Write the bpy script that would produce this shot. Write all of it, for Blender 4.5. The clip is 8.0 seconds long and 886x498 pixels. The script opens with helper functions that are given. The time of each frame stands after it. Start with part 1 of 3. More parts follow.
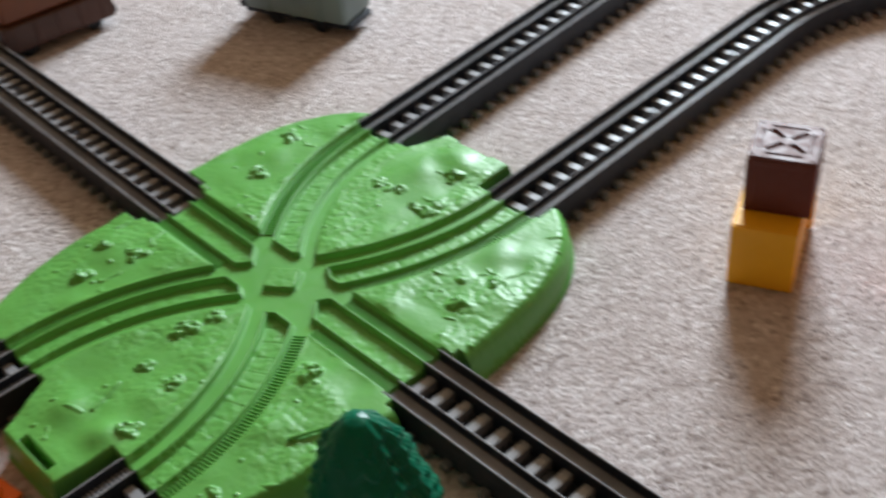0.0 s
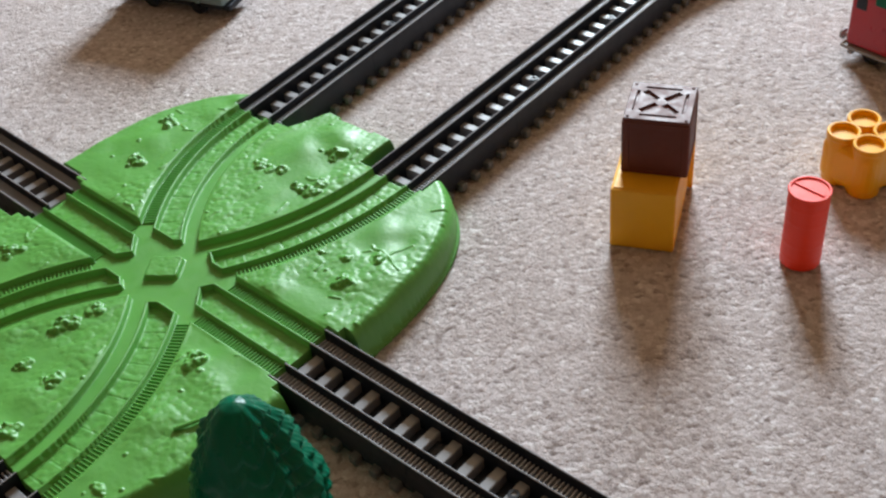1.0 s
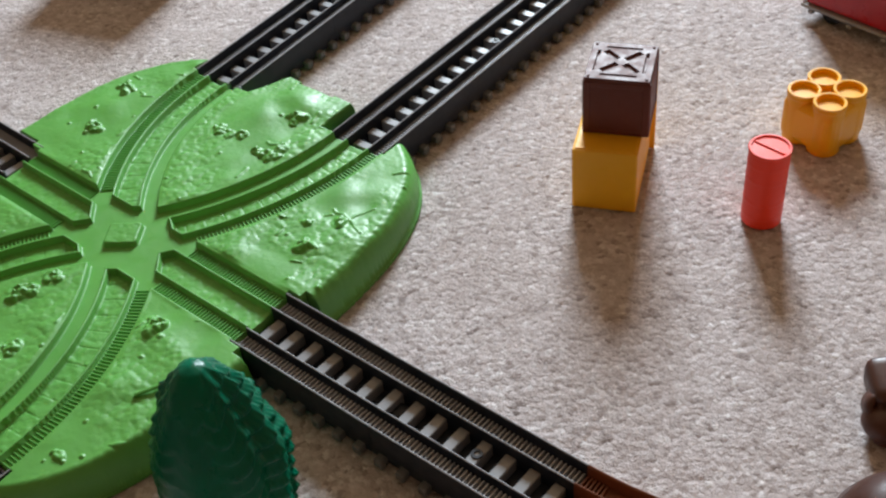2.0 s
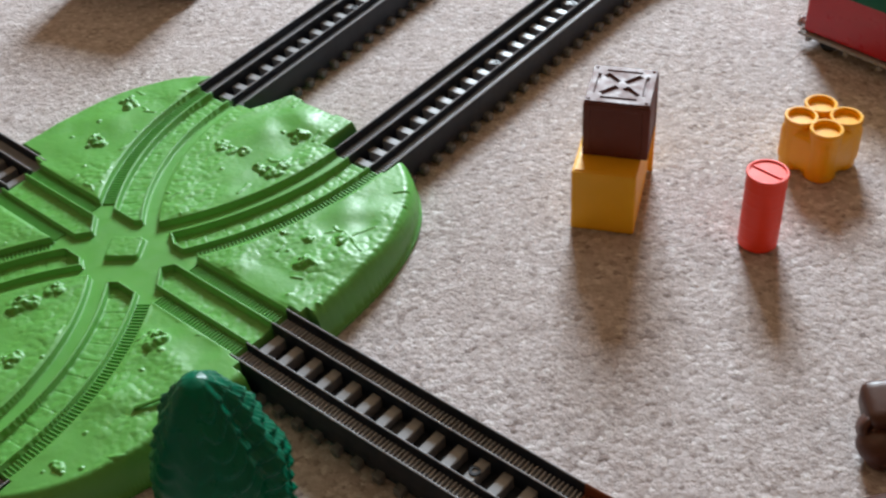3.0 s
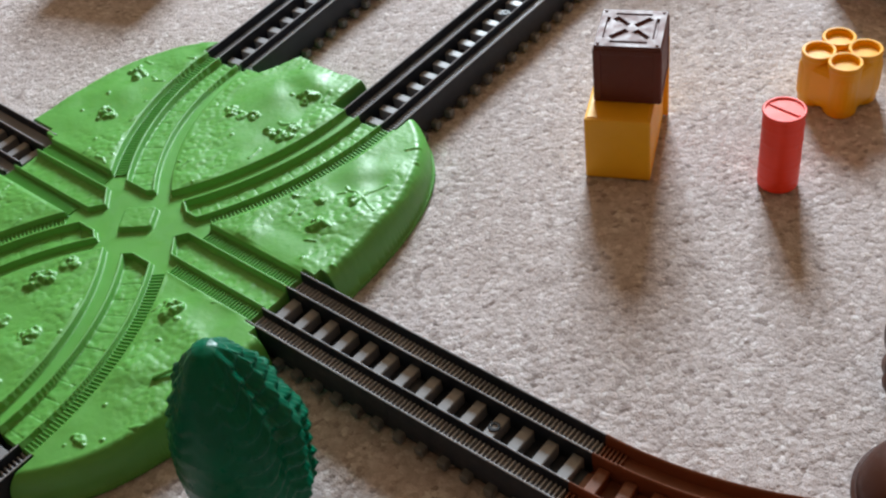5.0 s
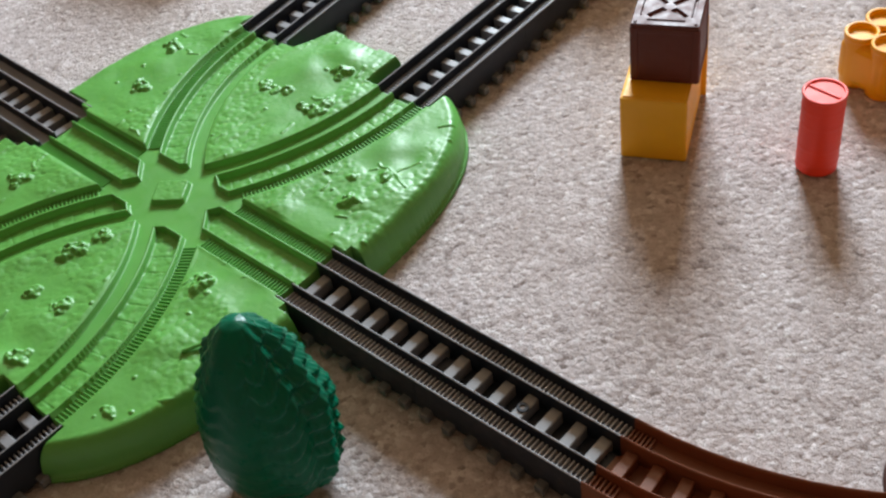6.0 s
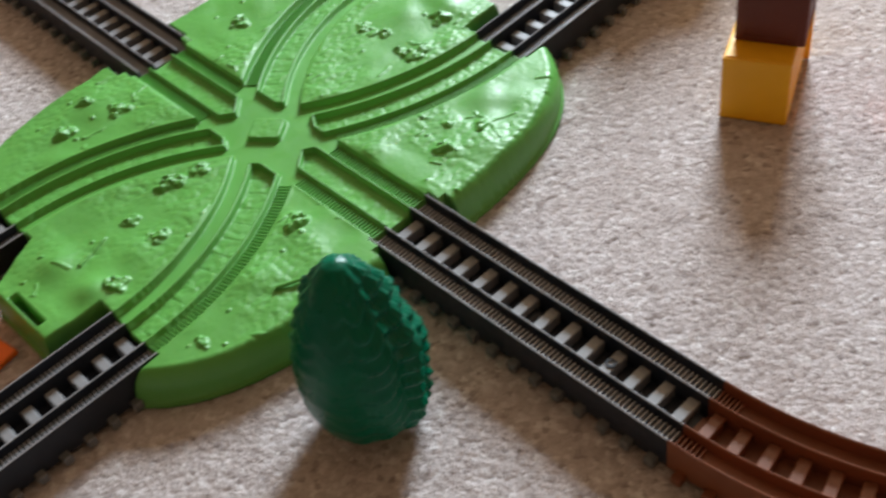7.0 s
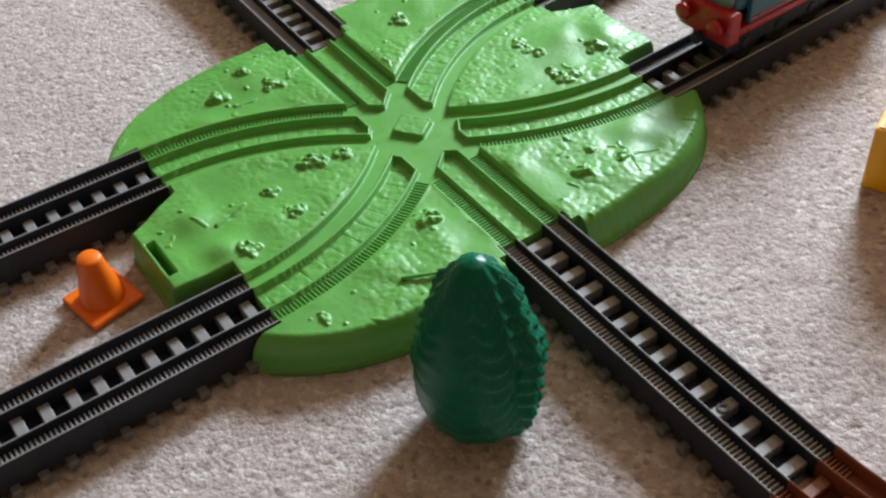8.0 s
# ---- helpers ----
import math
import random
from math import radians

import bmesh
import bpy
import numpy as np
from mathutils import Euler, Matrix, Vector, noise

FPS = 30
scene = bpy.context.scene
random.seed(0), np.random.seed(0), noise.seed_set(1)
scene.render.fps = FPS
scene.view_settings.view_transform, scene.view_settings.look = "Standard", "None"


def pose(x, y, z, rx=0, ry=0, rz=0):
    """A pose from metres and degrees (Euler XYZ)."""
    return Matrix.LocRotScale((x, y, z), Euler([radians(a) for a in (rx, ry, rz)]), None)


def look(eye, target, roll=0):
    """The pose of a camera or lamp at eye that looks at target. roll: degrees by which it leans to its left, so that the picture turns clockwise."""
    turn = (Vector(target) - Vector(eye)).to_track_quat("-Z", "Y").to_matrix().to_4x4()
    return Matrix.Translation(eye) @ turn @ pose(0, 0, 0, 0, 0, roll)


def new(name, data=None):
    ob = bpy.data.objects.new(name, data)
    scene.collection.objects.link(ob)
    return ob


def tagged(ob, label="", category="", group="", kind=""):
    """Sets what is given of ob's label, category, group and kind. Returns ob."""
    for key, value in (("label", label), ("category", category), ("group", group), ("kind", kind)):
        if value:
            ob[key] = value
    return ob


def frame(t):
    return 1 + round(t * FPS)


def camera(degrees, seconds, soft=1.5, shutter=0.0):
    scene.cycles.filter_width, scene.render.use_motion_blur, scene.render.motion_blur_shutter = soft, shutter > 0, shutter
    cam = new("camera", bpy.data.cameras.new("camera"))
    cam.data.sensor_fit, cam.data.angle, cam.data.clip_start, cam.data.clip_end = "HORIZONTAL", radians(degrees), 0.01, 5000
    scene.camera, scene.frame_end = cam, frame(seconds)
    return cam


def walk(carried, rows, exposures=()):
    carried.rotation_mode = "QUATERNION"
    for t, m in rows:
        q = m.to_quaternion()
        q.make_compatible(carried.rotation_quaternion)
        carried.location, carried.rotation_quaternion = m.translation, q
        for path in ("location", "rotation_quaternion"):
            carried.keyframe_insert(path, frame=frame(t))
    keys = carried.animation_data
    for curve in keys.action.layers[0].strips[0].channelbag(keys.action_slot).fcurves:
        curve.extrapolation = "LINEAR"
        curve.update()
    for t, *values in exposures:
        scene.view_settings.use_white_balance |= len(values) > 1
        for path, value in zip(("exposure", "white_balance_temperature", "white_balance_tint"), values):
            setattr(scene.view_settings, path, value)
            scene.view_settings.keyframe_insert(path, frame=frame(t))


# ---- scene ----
cam = camera(41.9, 8.0, soft=2.3, shutter=0.5)
PATH = [
    (0, (0.641, -0.397, 0.697), (-0.549, 0.597, -0.567), -6.5),
    (0.2, (0.647, -0.387, 0.695), (-0.451, 0.619, -0.564), -6.9),
    (0.5, (0.655, -0.373, 0.692), (-0.45, 0.66, -0.618), -7.1),
    (1, (0.66, -0.373, 0.689), (-0.413, 0.696, -0.617), -6.5),
    (1.2, (0.663, -0.37, 0.684), (-0.375, 0.678, -0.592), -6.7),
    (1.5, (0.667, -0.365, 0.676), (-0.366, 0.703, -0.663), -6.7),
    (1.7, (0.667, -0.367, 0.677), (-0.334, 0.676, -0.632), -6.5),
    (2.8, (0.666, -0.379, 0.682), (-0.304, 0.704, -0.618), -4.6),
    (3, (0.666, -0.381, 0.683), (-0.353, 0.725, -0.636), -4.7),
    (3.5, (0.659, -0.384, 0.695), (-0.383, 0.7, -0.624), -4.9),
    (4, (0.673, -0.372, 0.67), (-0.438, 0.692, -0.609), -9.4),
    (4.2, (0.673, -0.37, 0.67), (-0.34, 0.656, -0.642), -8.5),
    (5.3, (0.676, -0.36, 0.673), (-0.342, 0.637, -0.659), -9.4),
    (5.5, (0.676, -0.358, 0.673), (-0.371, 0.662, -0.692), -9.5),
    (6, (0.674, -0.358, 0.669), (-0.397, 0.604, -0.719), -10.1),
    (6.3, (0.67, -0.36, 0.668), (-0.367, 0.574, -0.693), -9.9),
    (6.5, (0.668, -0.361, 0.668), (-0.411, 0.549, -0.749), -10.3),
    (7, (0.657, -0.376, 0.676), (-0.451, 0.463, -0.763), -10.3),
    (7.2, (0.653, -0.387, 0.677), (-0.45, 0.387, -0.732), -10.4),
    (7.5, (0.648, -0.404, 0.678), (-0.519, 0.347, -0.761), -7.0),
    (7.7, (0.647, -0.411, 0.679), (-0.519, 0.332, -0.696), -4.5),
    (8, (0.646, -0.421, 0.68), (-0.568, 0.342, -0.714), -4.1),
]
walk(cam, [(t, look(eye, target, roll)) for t, eye, target, roll in PATH],
     exposures=[(0, -0.10), (3.5, -0.12), (5.5, -0.04), (6.5, 0.02), (8, 0.09)])

# ---------- world, window light, exposure ----------
TURN = 29.0                      # the room's turn: its window wall faces the toys
ROOM = pose(0.15, 0.10, 0, 0, 0, TURN)
world = bpy.data.worlds.new("daylight")
scene.world = world
world.use_nodes = True
wn = world.node_tree.nodes
sky = wn.new("ShaderNodeTexSky")
sky.sky_type = "NISHITA"
sky.sun_disc = False
sky.sun_elevation = radians(50)
sky.sun_rotation = radians(-TURN + 180)
wn["Background"].inputs["Strength"].default_value = 0.12
world.node_tree.links.new(sky.outputs[0], wn["Background"].inputs[0])

WIN_W, WIN_LO, WIN_HI, WALL_Y = 0.90, 1.05, 2.20, 2.75
lamp = bpy.data.lights.new("window_daylight", "AREA")
lamp.shape = "RECTANGLE"
lamp.size, lamp.size_y = WIN_W - 0.1, WIN_HI - WIN_LO - 0.1
lamp.energy = 231
lamp.color = (0.785, 0.91, 1.0)
lamp_ob = new("window_daylight", lamp)
lamp_ob.matrix_world = ROOM @ pose(0, WALL_Y + 0.03, (WIN_LO + WIN_HI) / 2, -90, 0, 0)
scene.view_settings.exposure = 0.0

# ---------- materials ----------


def nodes_of(name):
    m = bpy.data.materials.new(name)
    m.use_nodes = True
    nt = m.node_tree
    return m, nt, nt.nodes["Principled BSDF"]


def noise_node(nt, scale, detail=3.0, rough=0.55, space="Object"):
    tc = nt.nodes.new("ShaderNodeTexCoord")
    n = nt.nodes.new("ShaderNodeTexNoise")
    n.inputs["Scale"].default_value = scale
    n.inputs["Detail"].default_value = detail
    n.inputs["Roughness"].default_value = rough
    nt.links.new(tc.outputs[space], n.inputs["Vector"])
    return n


def ramp(nt, fac, stops):
    r = nt.nodes.new("ShaderNodeValToRGB")
    while len(r.color_ramp.elements) < len(stops):
        r.color_ramp.elements.new(0.5)
    for e, (p, c) in zip(r.color_ramp.elements, stops):
        e.position = p
        e.color = (*c, 1)
    nt.links.new(fac, r.inputs[0])
    return r.outputs[0]


def plastic(name, colour, rough=0.4, vary=0.12, bump=0.12, grain=900, sss=0.0, spec=0.5):
    """Moulded toy plastic: faint cloudy colour, fine orange-peel relief, scuffs in the gloss."""
    m, nt, b = nodes_of(name)
    big = noise_node(nt, 14, 4)
    lo = tuple(c * (1 - vary) for c in colour)
    hi = tuple(min(1, c * (1 + vary)) for c in colour)
    nt.links.new(ramp(nt, big.outputs[0], [(0.3, lo), (0.7, hi)]), b.inputs["Base Color"])
    scuff = noise_node(nt, 90, 5, 0.65)
    mr = nt.nodes.new("ShaderNodeMapRange")
    mr.inputs["From Min"].default_value, mr.inputs["From Max"].default_value = 0.3, 0.7
    mr.inputs["To Min"].default_value, mr.inputs["To Max"].default_value = rough * 0.8, min(1, rough * 1.3)
    nt.links.new(scuff.outputs[0], mr.inputs["Value"])
    nt.links.new(mr.outputs[0], b.inputs["Roughness"])
    fine = noise_node(nt, grain, 2)
    bp = nt.nodes.new("ShaderNodeBump")
    bp.inputs["Strength"].default_value = bump
    bp.inputs["Distance"].default_value = 0.0006
    nt.links.new(fine.outputs[0], bp.inputs["Height"])
    nt.links.new(bp.outputs[0], b.inputs["Normal"])
    b.inputs["Specular IOR Level"].default_value = spec
    if sss:
        b.inputs["Subsurface Weight"].default_value = sss
        b.inputs["Subsurface Radius"].default_value = (0.006, 0.006, 0.004)
    return m


GREEN = plastic("green_plastic", (0.100, 0.350, 0.060), 0.43, 0.10, 0.12, 420, 0.0, 0.52)
TREE_GREEN = plastic("tree_green_plastic", (0.000, 0.125, 0.066), 0.30, 0.2, 0.1, 500, 0.25, 0.20)
BLACK = plastic("black_plastic", (0.020, 0.024, 0.034), 0.40, 0.2, 0.15, 900, 0.0, 0.25)
# dark grey ties, made paler in place of the window's reflection
TIE_GREY_SHEEN = plastic("grey_sheen_tie_plastic", (0.27, 0.275, 0.29), 0.42, 0.2, 0.15)
# pale grey that paints window glints on black rail edges and ribs
RAIL_GLINT = plastic("rail_glint_grey_plastic", (0.36, 0.375, 0.41), 0.36, 0.2, 0.15)
# tie ends lighter than the track, their sheen put into the colour
TIE_END_SHEEN = plastic("grey_sheen_tie_end_plastic", (0.15, 0.155, 0.165), 0.35, 0.2, 0.15)
BROWN = plastic("rust_brown_plastic", (0.20, 0.062, 0.026), 0.40, 0.15, 0.15)
CRATE = plastic("dark_brown_plastic", (0.130, 0.034, 0.024), 0.50, 0.15, 0.35, 300, 0.0, 0.30)
YELLOW = plastic("yellow_plastic", (0.90, 0.44, 0.004), 0.52, 0.08, 0.15)
AMBER = plastic("amber_plastic", (0.90, 0.43, 0.001), 0.34, 0.08, 0.15, 900, 0.0, 0.38)
RED_ORANGE = plastic("red_orange_plastic", (0.95, 0.050, 0.015), 0.40, 0.08, 0.15, 900, 0.0, 0.34)
ORANGE = plastic("orange_plastic", (0.88, 0.17, 0.006), 0.36, 0.08, 0.15)
RED = plastic("red_plastic", (0.42, 0.010, 0.018), 0.30, 0.10, 0.1)
TEAL = plastic("teal_plastic", (0.02, 0.14, 0.22), 0.35, 0.1, 0.1)
GREY_BLUE = plastic("grey_blue_plastic", (0.20, 0.27, 0.28), 0.40, 0.12, 0.1)
SILVER = plastic("silver_plastic", (0.30, 0.29, 0.30), 0.28, 0.1, 0.1)
FIGURE = plastic("brown_figure_plastic", (0.075, 0.026, 0.016), 0.42, 0.2, 0.2)
ROCK = plastic("red_brown_plastic", (0.06, 0.019, 0.011), 0.45, 0.15, 0.2, 900, 0.0, 0.25)
TAN = plastic("tan_plastic", (0.42, 0.26, 0.20), 0.45, 0.12, 0.2)
WHITE = plastic("white_frame_paint", (0.78, 0.78, 0.76), 0.4, 0.03, 0.05)


def carpet():
    m, nt, b = nodes_of("oatmeal_carpet")
    tc = nt.nodes.new("ShaderNodeTexCoord")
    big = noise_node(nt, 5, 3)
    mid = noise_node(nt, 75, 3, 0.6)
    fine = noise_node(nt, 600, 2, 0.6)
    tuft = nt.nodes.new("ShaderNodeTexVoronoi")
    tuft.inputs["Scale"].default_value = 225
    warp = nt.nodes.new("ShaderNodeMix")
    warp.data_type = "RGBA"
    warp.blend_type = "ADD"
    warp.inputs[0].default_value = 0.006
    nt.links.new(tc.outputs["Object"], warp.inputs[6])
    nt.links.new(fine.outputs["Color"], warp.inputs[7])
    nt.links.new(warp.outputs[2], tuft.inputs["Vector"])
    split = nt.nodes.new("ShaderNodeSeparateColor")
    nt.links.new(tuft.outputs["Color"], split.inputs[0])
    c1 = ramp(nt, split.outputs[0], [(0.0, (0.37, 0.315, 0.305)), (0.12, (0.56, 0.50, 0.495)), (0.70, (0.68, 0.62, 0.625)), (0.90, (0.76, 0.71, 0.72)), (1.0, (0.86, 0.83, 0.84))])
    c2 = ramp(nt, big.outputs[0], [(0.3, (0.92, 0.90, 0.88)), (0.7, (1.0, 1.0, 1.0))])
    c3 = ramp(nt, fine.outputs[0], [(0.3, (0.84, 0.82, 0.81)), (0.65, (1.0, 1.0, 1.0))])
    out = c1
    for c in (c2, c3):
        mx = nt.nodes.new("ShaderNodeMix")
        mx.data_type, mx.blend_type = "RGBA", "MULTIPLY"
        mx.inputs[0].default_value = 1.0
        nt.links.new(out, mx.inputs[6])
        nt.links.new(c, mx.inputs[7])
        out = mx.outputs[2]
    nt.links.new(out, b.inputs["Base Color"])
    b.inputs["Roughness"].default_value = 0.95
    b.inputs["Specular IOR Level"].default_value = 0.1
    b.inputs["Sheen Weight"].default_value = 0.15
    c4 = ramp(nt, mid.outputs[0], [(0.30, (0.86, 0.84, 0.83)), (0.62, (1.0, 1.0, 1.0))])
    mx = nt.nodes.new("ShaderNodeMix")
    mx.data_type, mx.blend_type = "RGBA", "MULTIPLY"
    mx.inputs[0].default_value = 1.0
    nt.links.new(out, mx.inputs[6])
    nt.links.new(c4, mx.inputs[7])
    nt.links.new(mx.outputs[2], b.inputs["Base Color"])
    bp = nt.nodes.new("ShaderNodeBump")
    bp.invert = True
    bp.inputs["Strength"].default_value = 0.6
    bp.inputs["Distance"].default_value = 0.004
    nt.links.new(tuft.outputs["Distance"], bp.inputs["Height"])
    nt.links.new(bp.outputs[0], b.inputs["Normal"])
    return m


def wall_paint():
    m, nt, b = nodes_of("matt_wall_paint")
    n = noise_node(nt, 3, 4)
    nt.links.new(ramp(nt, n.outputs[0], [(0.3, (0.345, 0.215, 0.115)), (0.7, (0.385, 0.245, 0.14))]), b.inputs["Base Color"])
    b.inputs["Roughness"].default_value = 0.9
    f = noise_node(nt, 250, 3)
    bp = nt.nodes.new("ShaderNodeBump")
    bp.inputs["Strength"].default_value = 0.15
    bp.inputs["Distance"].default_value = 0.002
    nt.links.new(f.outputs[0], bp.inputs["Height"])
    nt.links.new(bp.outputs[0], b.inputs["Normal"])
    return m


CARPET = carpet()
PAINT = wall_paint()
glass, gnt, gb = nodes_of("window_glass")
gb.inputs["Transmission Weight"].default_value = 1.0
gb.inputs["Roughness"].default_value = 0.02
gb.inputs["IOR"].default_value = 1.45

# ---------- mesh helpers ----------


def part(name, bm, material, parent=None, label="", m=None, smooth=False):
    """Links a bmesh as one mesh object under a thing or a part."""
    me = bpy.data.meshes.new(name)
    bm.to_mesh(me)
    bm.free()
    me.materials.append(material)
    if smooth:
        for p in me.polygons:
            p.use_smooth = True
    return link(name, me, parent, label, m)


def link(name, me, parent=None, label="", m=None):
    ob = new(name, me)
    ob.parent = parent
    if m is not None:
        ob.matrix_basis = m
    if label:
        tagged(ob, label)
    return ob


def thing(name, m, label, category, group="", kind=""):
    ob = new(name)
    ob.empty_display_size = 0.02
    ob.matrix_basis = m
    return tagged(ob, label, category, group, kind)


def add_box(bm, x0, x1, y0, y1, z0, z1, bevel=0.0, seg=2, m=None):
    r = bmesh.ops.create_cube(bm, size=1.0)
    vs = r["verts"]
    for v in vs:
        v.co = Vector((x0 + (v.co.x + 0.5) * (x1 - x0), y0 + (v.co.y + 0.5) * (y1 - y0), z0 + (v.co.z + 0.5) * (z1 - z0)))
    if m is not None:
        bmesh.ops.transform(bm, matrix=m, verts=vs)
    if bevel:
        es = list({e for v in vs for e in v.link_edges})
        bmesh.ops.bevel(bm, geom=es, offset=bevel, segments=seg, affect="EDGES", profile=0.6)
    return bm


def box(x0, x1, y0, y1, z0, z1, bevel=0.0, seg=2, m=None):
    return add_box(bmesh.new(), x0, x1, y0, y1, z0, z1, bevel, seg, m)


def lathe(profile, n=40, bm=None, m=None):
    """A body of turning from (radius, height) pairs; ends of radius 0 close it."""
    bm = bm or bmesh.new()
    rings = []
    for r, z in profile:
        if r < 1e-6:
            rings.append([bm.verts.new((0, 0, z))])
        else:
            rings.append([bm.verts.new((r * math.cos(2 * math.pi * i / n), r * math.sin(2 * math.pi * i / n), z)) for i in range(n)])
    for a, b in zip(rings, rings[1:]):
        for i in range(n):
            j = (i + 1) % n
            if len(a) == 1 and len(b) == 1:
                continue
            if len(a) == 1:
                bm.faces.new((a[0], b[i], b[j]))
            elif len(b) == 1:
                bm.faces.new((a[i], a[j], b[0]))
            else:
                bm.faces.new((a[i], a[j], b[j], b[i]))
    if m is not None:
        bmesh.ops.transform(bm, matrix=m, verts=[v for ring in rings for v in ring])
    bmesh.ops.recalc_face_normals(bm, faces=bm.faces[:])
    return bm


def sweep(profile, path):
    """A closed profile of (sideways, height) carried along a path of (x, y, heading)."""
    bm = bmesh.new()
    rings = []
    for x, y, a in path:
        nx, ny = -math.sin(a), math.cos(a)
        rings.append([bm.verts.new((x + nx * u, y + ny * u, z)) for u, z in profile])
    n = len(profile)
    for a, b in zip(rings, rings[1:]):
        for i in range(n):
            j = (i + 1) % n
            bm.faces.new((a[i], a[j], b[j], b[i]))
    bm.faces.new(rings[0][::-1])
    bm.faces.new(rings[-1])
    bmesh.ops.recalc_face_normals(bm, faces=bm.faces[:])
    return bm


def arc_path(length, bend=0.0, steps=None):
    """A path from the origin along +x; bend in radians over its length, to the left."""
    steps = steps or (2 if abs(bend) < 1e-6 else 30)
    out = []
    for i in range(steps):
        s = length * i / (steps - 1)
        if abs(bend) < 1e-6:
            out.append((s, 0.0, 0.0))
        else:
            r = length / bend
            a = s / r
            out.append((r * math.sin(a), r * (1 - math.cos(a)), a))
    return out


def along(length, bend, s):
    if abs(bend) < 1e-6:
        return s, 0.0, 0.0
    r = length / bend
    a = s / r
    return r * math.sin(a), r * (1 - math.cos(a)), a


def step(x, a, b):
    t = np.clip((x - a) / (b - a), 0, 1)
    return t * t * (3 - 2 * t)


# ---------- the room ----------
def cloud(X, Y, cell, seed):
    """Smooth random values between 0 and 1 with the given grain."""
    R = np.random.default_rng(seed).uniform(0, 1, (256, 256))
    u, v = X / cell, Y / cell
    i, k = np.floor(u).astype(int), np.floor(v).astype(int)
    a, b = step(u - i, 0, 1), step(v - k, 0, 1)
    p = R[i % 256, k % 256] * (1 - a) + R[(i + 1) % 256, k % 256] * a
    q = R[i % 256, (k + 1) % 256] * (1 - a) + R[(i + 1) % 256, (k + 1) % 256] * a
    return p * (1 - b) + q * b


def tufts(X, Y, cell, seed):
    """Heights of rounded carpet tufts, 0 in the gaps to 1 on their crowns."""
    rng = np.random.default_rng(seed)
    J = rng.uniform(0, 1, (256, 256, 3))
    I0, K0 = np.floor(X / cell).astype(int), np.floor(Y / cell).astype(int)
    out = np.zeros(X.shape)
    for a in (-1, 0, 1):
        for b in (-1, 0, 1):
            i, k = I0 + a, K0 + b
            j = J[i % 256, k % 256]
            d2 = (X - (i + j[..., 0]) * cell) ** 2 + (Y - (k + j[..., 1]) * cell) ** 2
            out = np.maximum(out, (0.45 + 0.55 * j[..., 2]) * np.sqrt(np.clip(1 - d2 / (0.85 * cell) ** 2, 0, 1)))
    return out


def carpet_sheet(x0, x1, y0, y1):
    """One sheet of carpet: real tufts round the toys, wider cells towards the walls."""
    def steps(lo, hi, a, b, fine):
        return np.concatenate([np.linspace(lo, a, 24)[:-1], np.arange(a, b, fine), np.linspace(b, hi, 24)])
    # in the room's own turn the toys lie within these bounds
    xs, ys = steps(x0, x1, -0.80, 0.98, 0.0022), steps(y0, y1, -0.78, 1.05, 0.0022)
    X, Y = np.meshgrid(xs, ys, indexing="ij")
    pile = 0.0014 * tufts(X, Y, 0.0056, 3) + 0.0006 * cloud(X, Y, 0.012, 8) + 0.0008 * cloud(X, Y, 0.03, 4)
    near = step(X, -0.80, -0.75) * (1 - step(X, 0.93, 0.98)) * step(Y, -0.78, -0.73) * (1 - step(Y, 1.0, 1.05))
    Z = -0.0006 + (pile - 0.0016) * near
    n = np.arange(X.size).reshape(X.shape)
    faces = np.stack([n[:-1, :-1].ravel(), n[1:, :-1].ravel(), n[1:, 1:].ravel(), n[:-1, 1:].ravel()], 1)
    me = bpy.data.meshes.new("floor")
    me.from_pydata(np.stack([X.ravel(), Y.ravel(), Z.ravel()], 1).tolist(), [], faces.tolist())
    me.materials.append(CARPET)
    for p in me.polygons:
        p.use_smooth = True
    ob = link("floor", me, None, "", ROOM)
    tagged(ob, "oatmeal beige looped carpet covering the whole floor", "carpet", kind="structure")


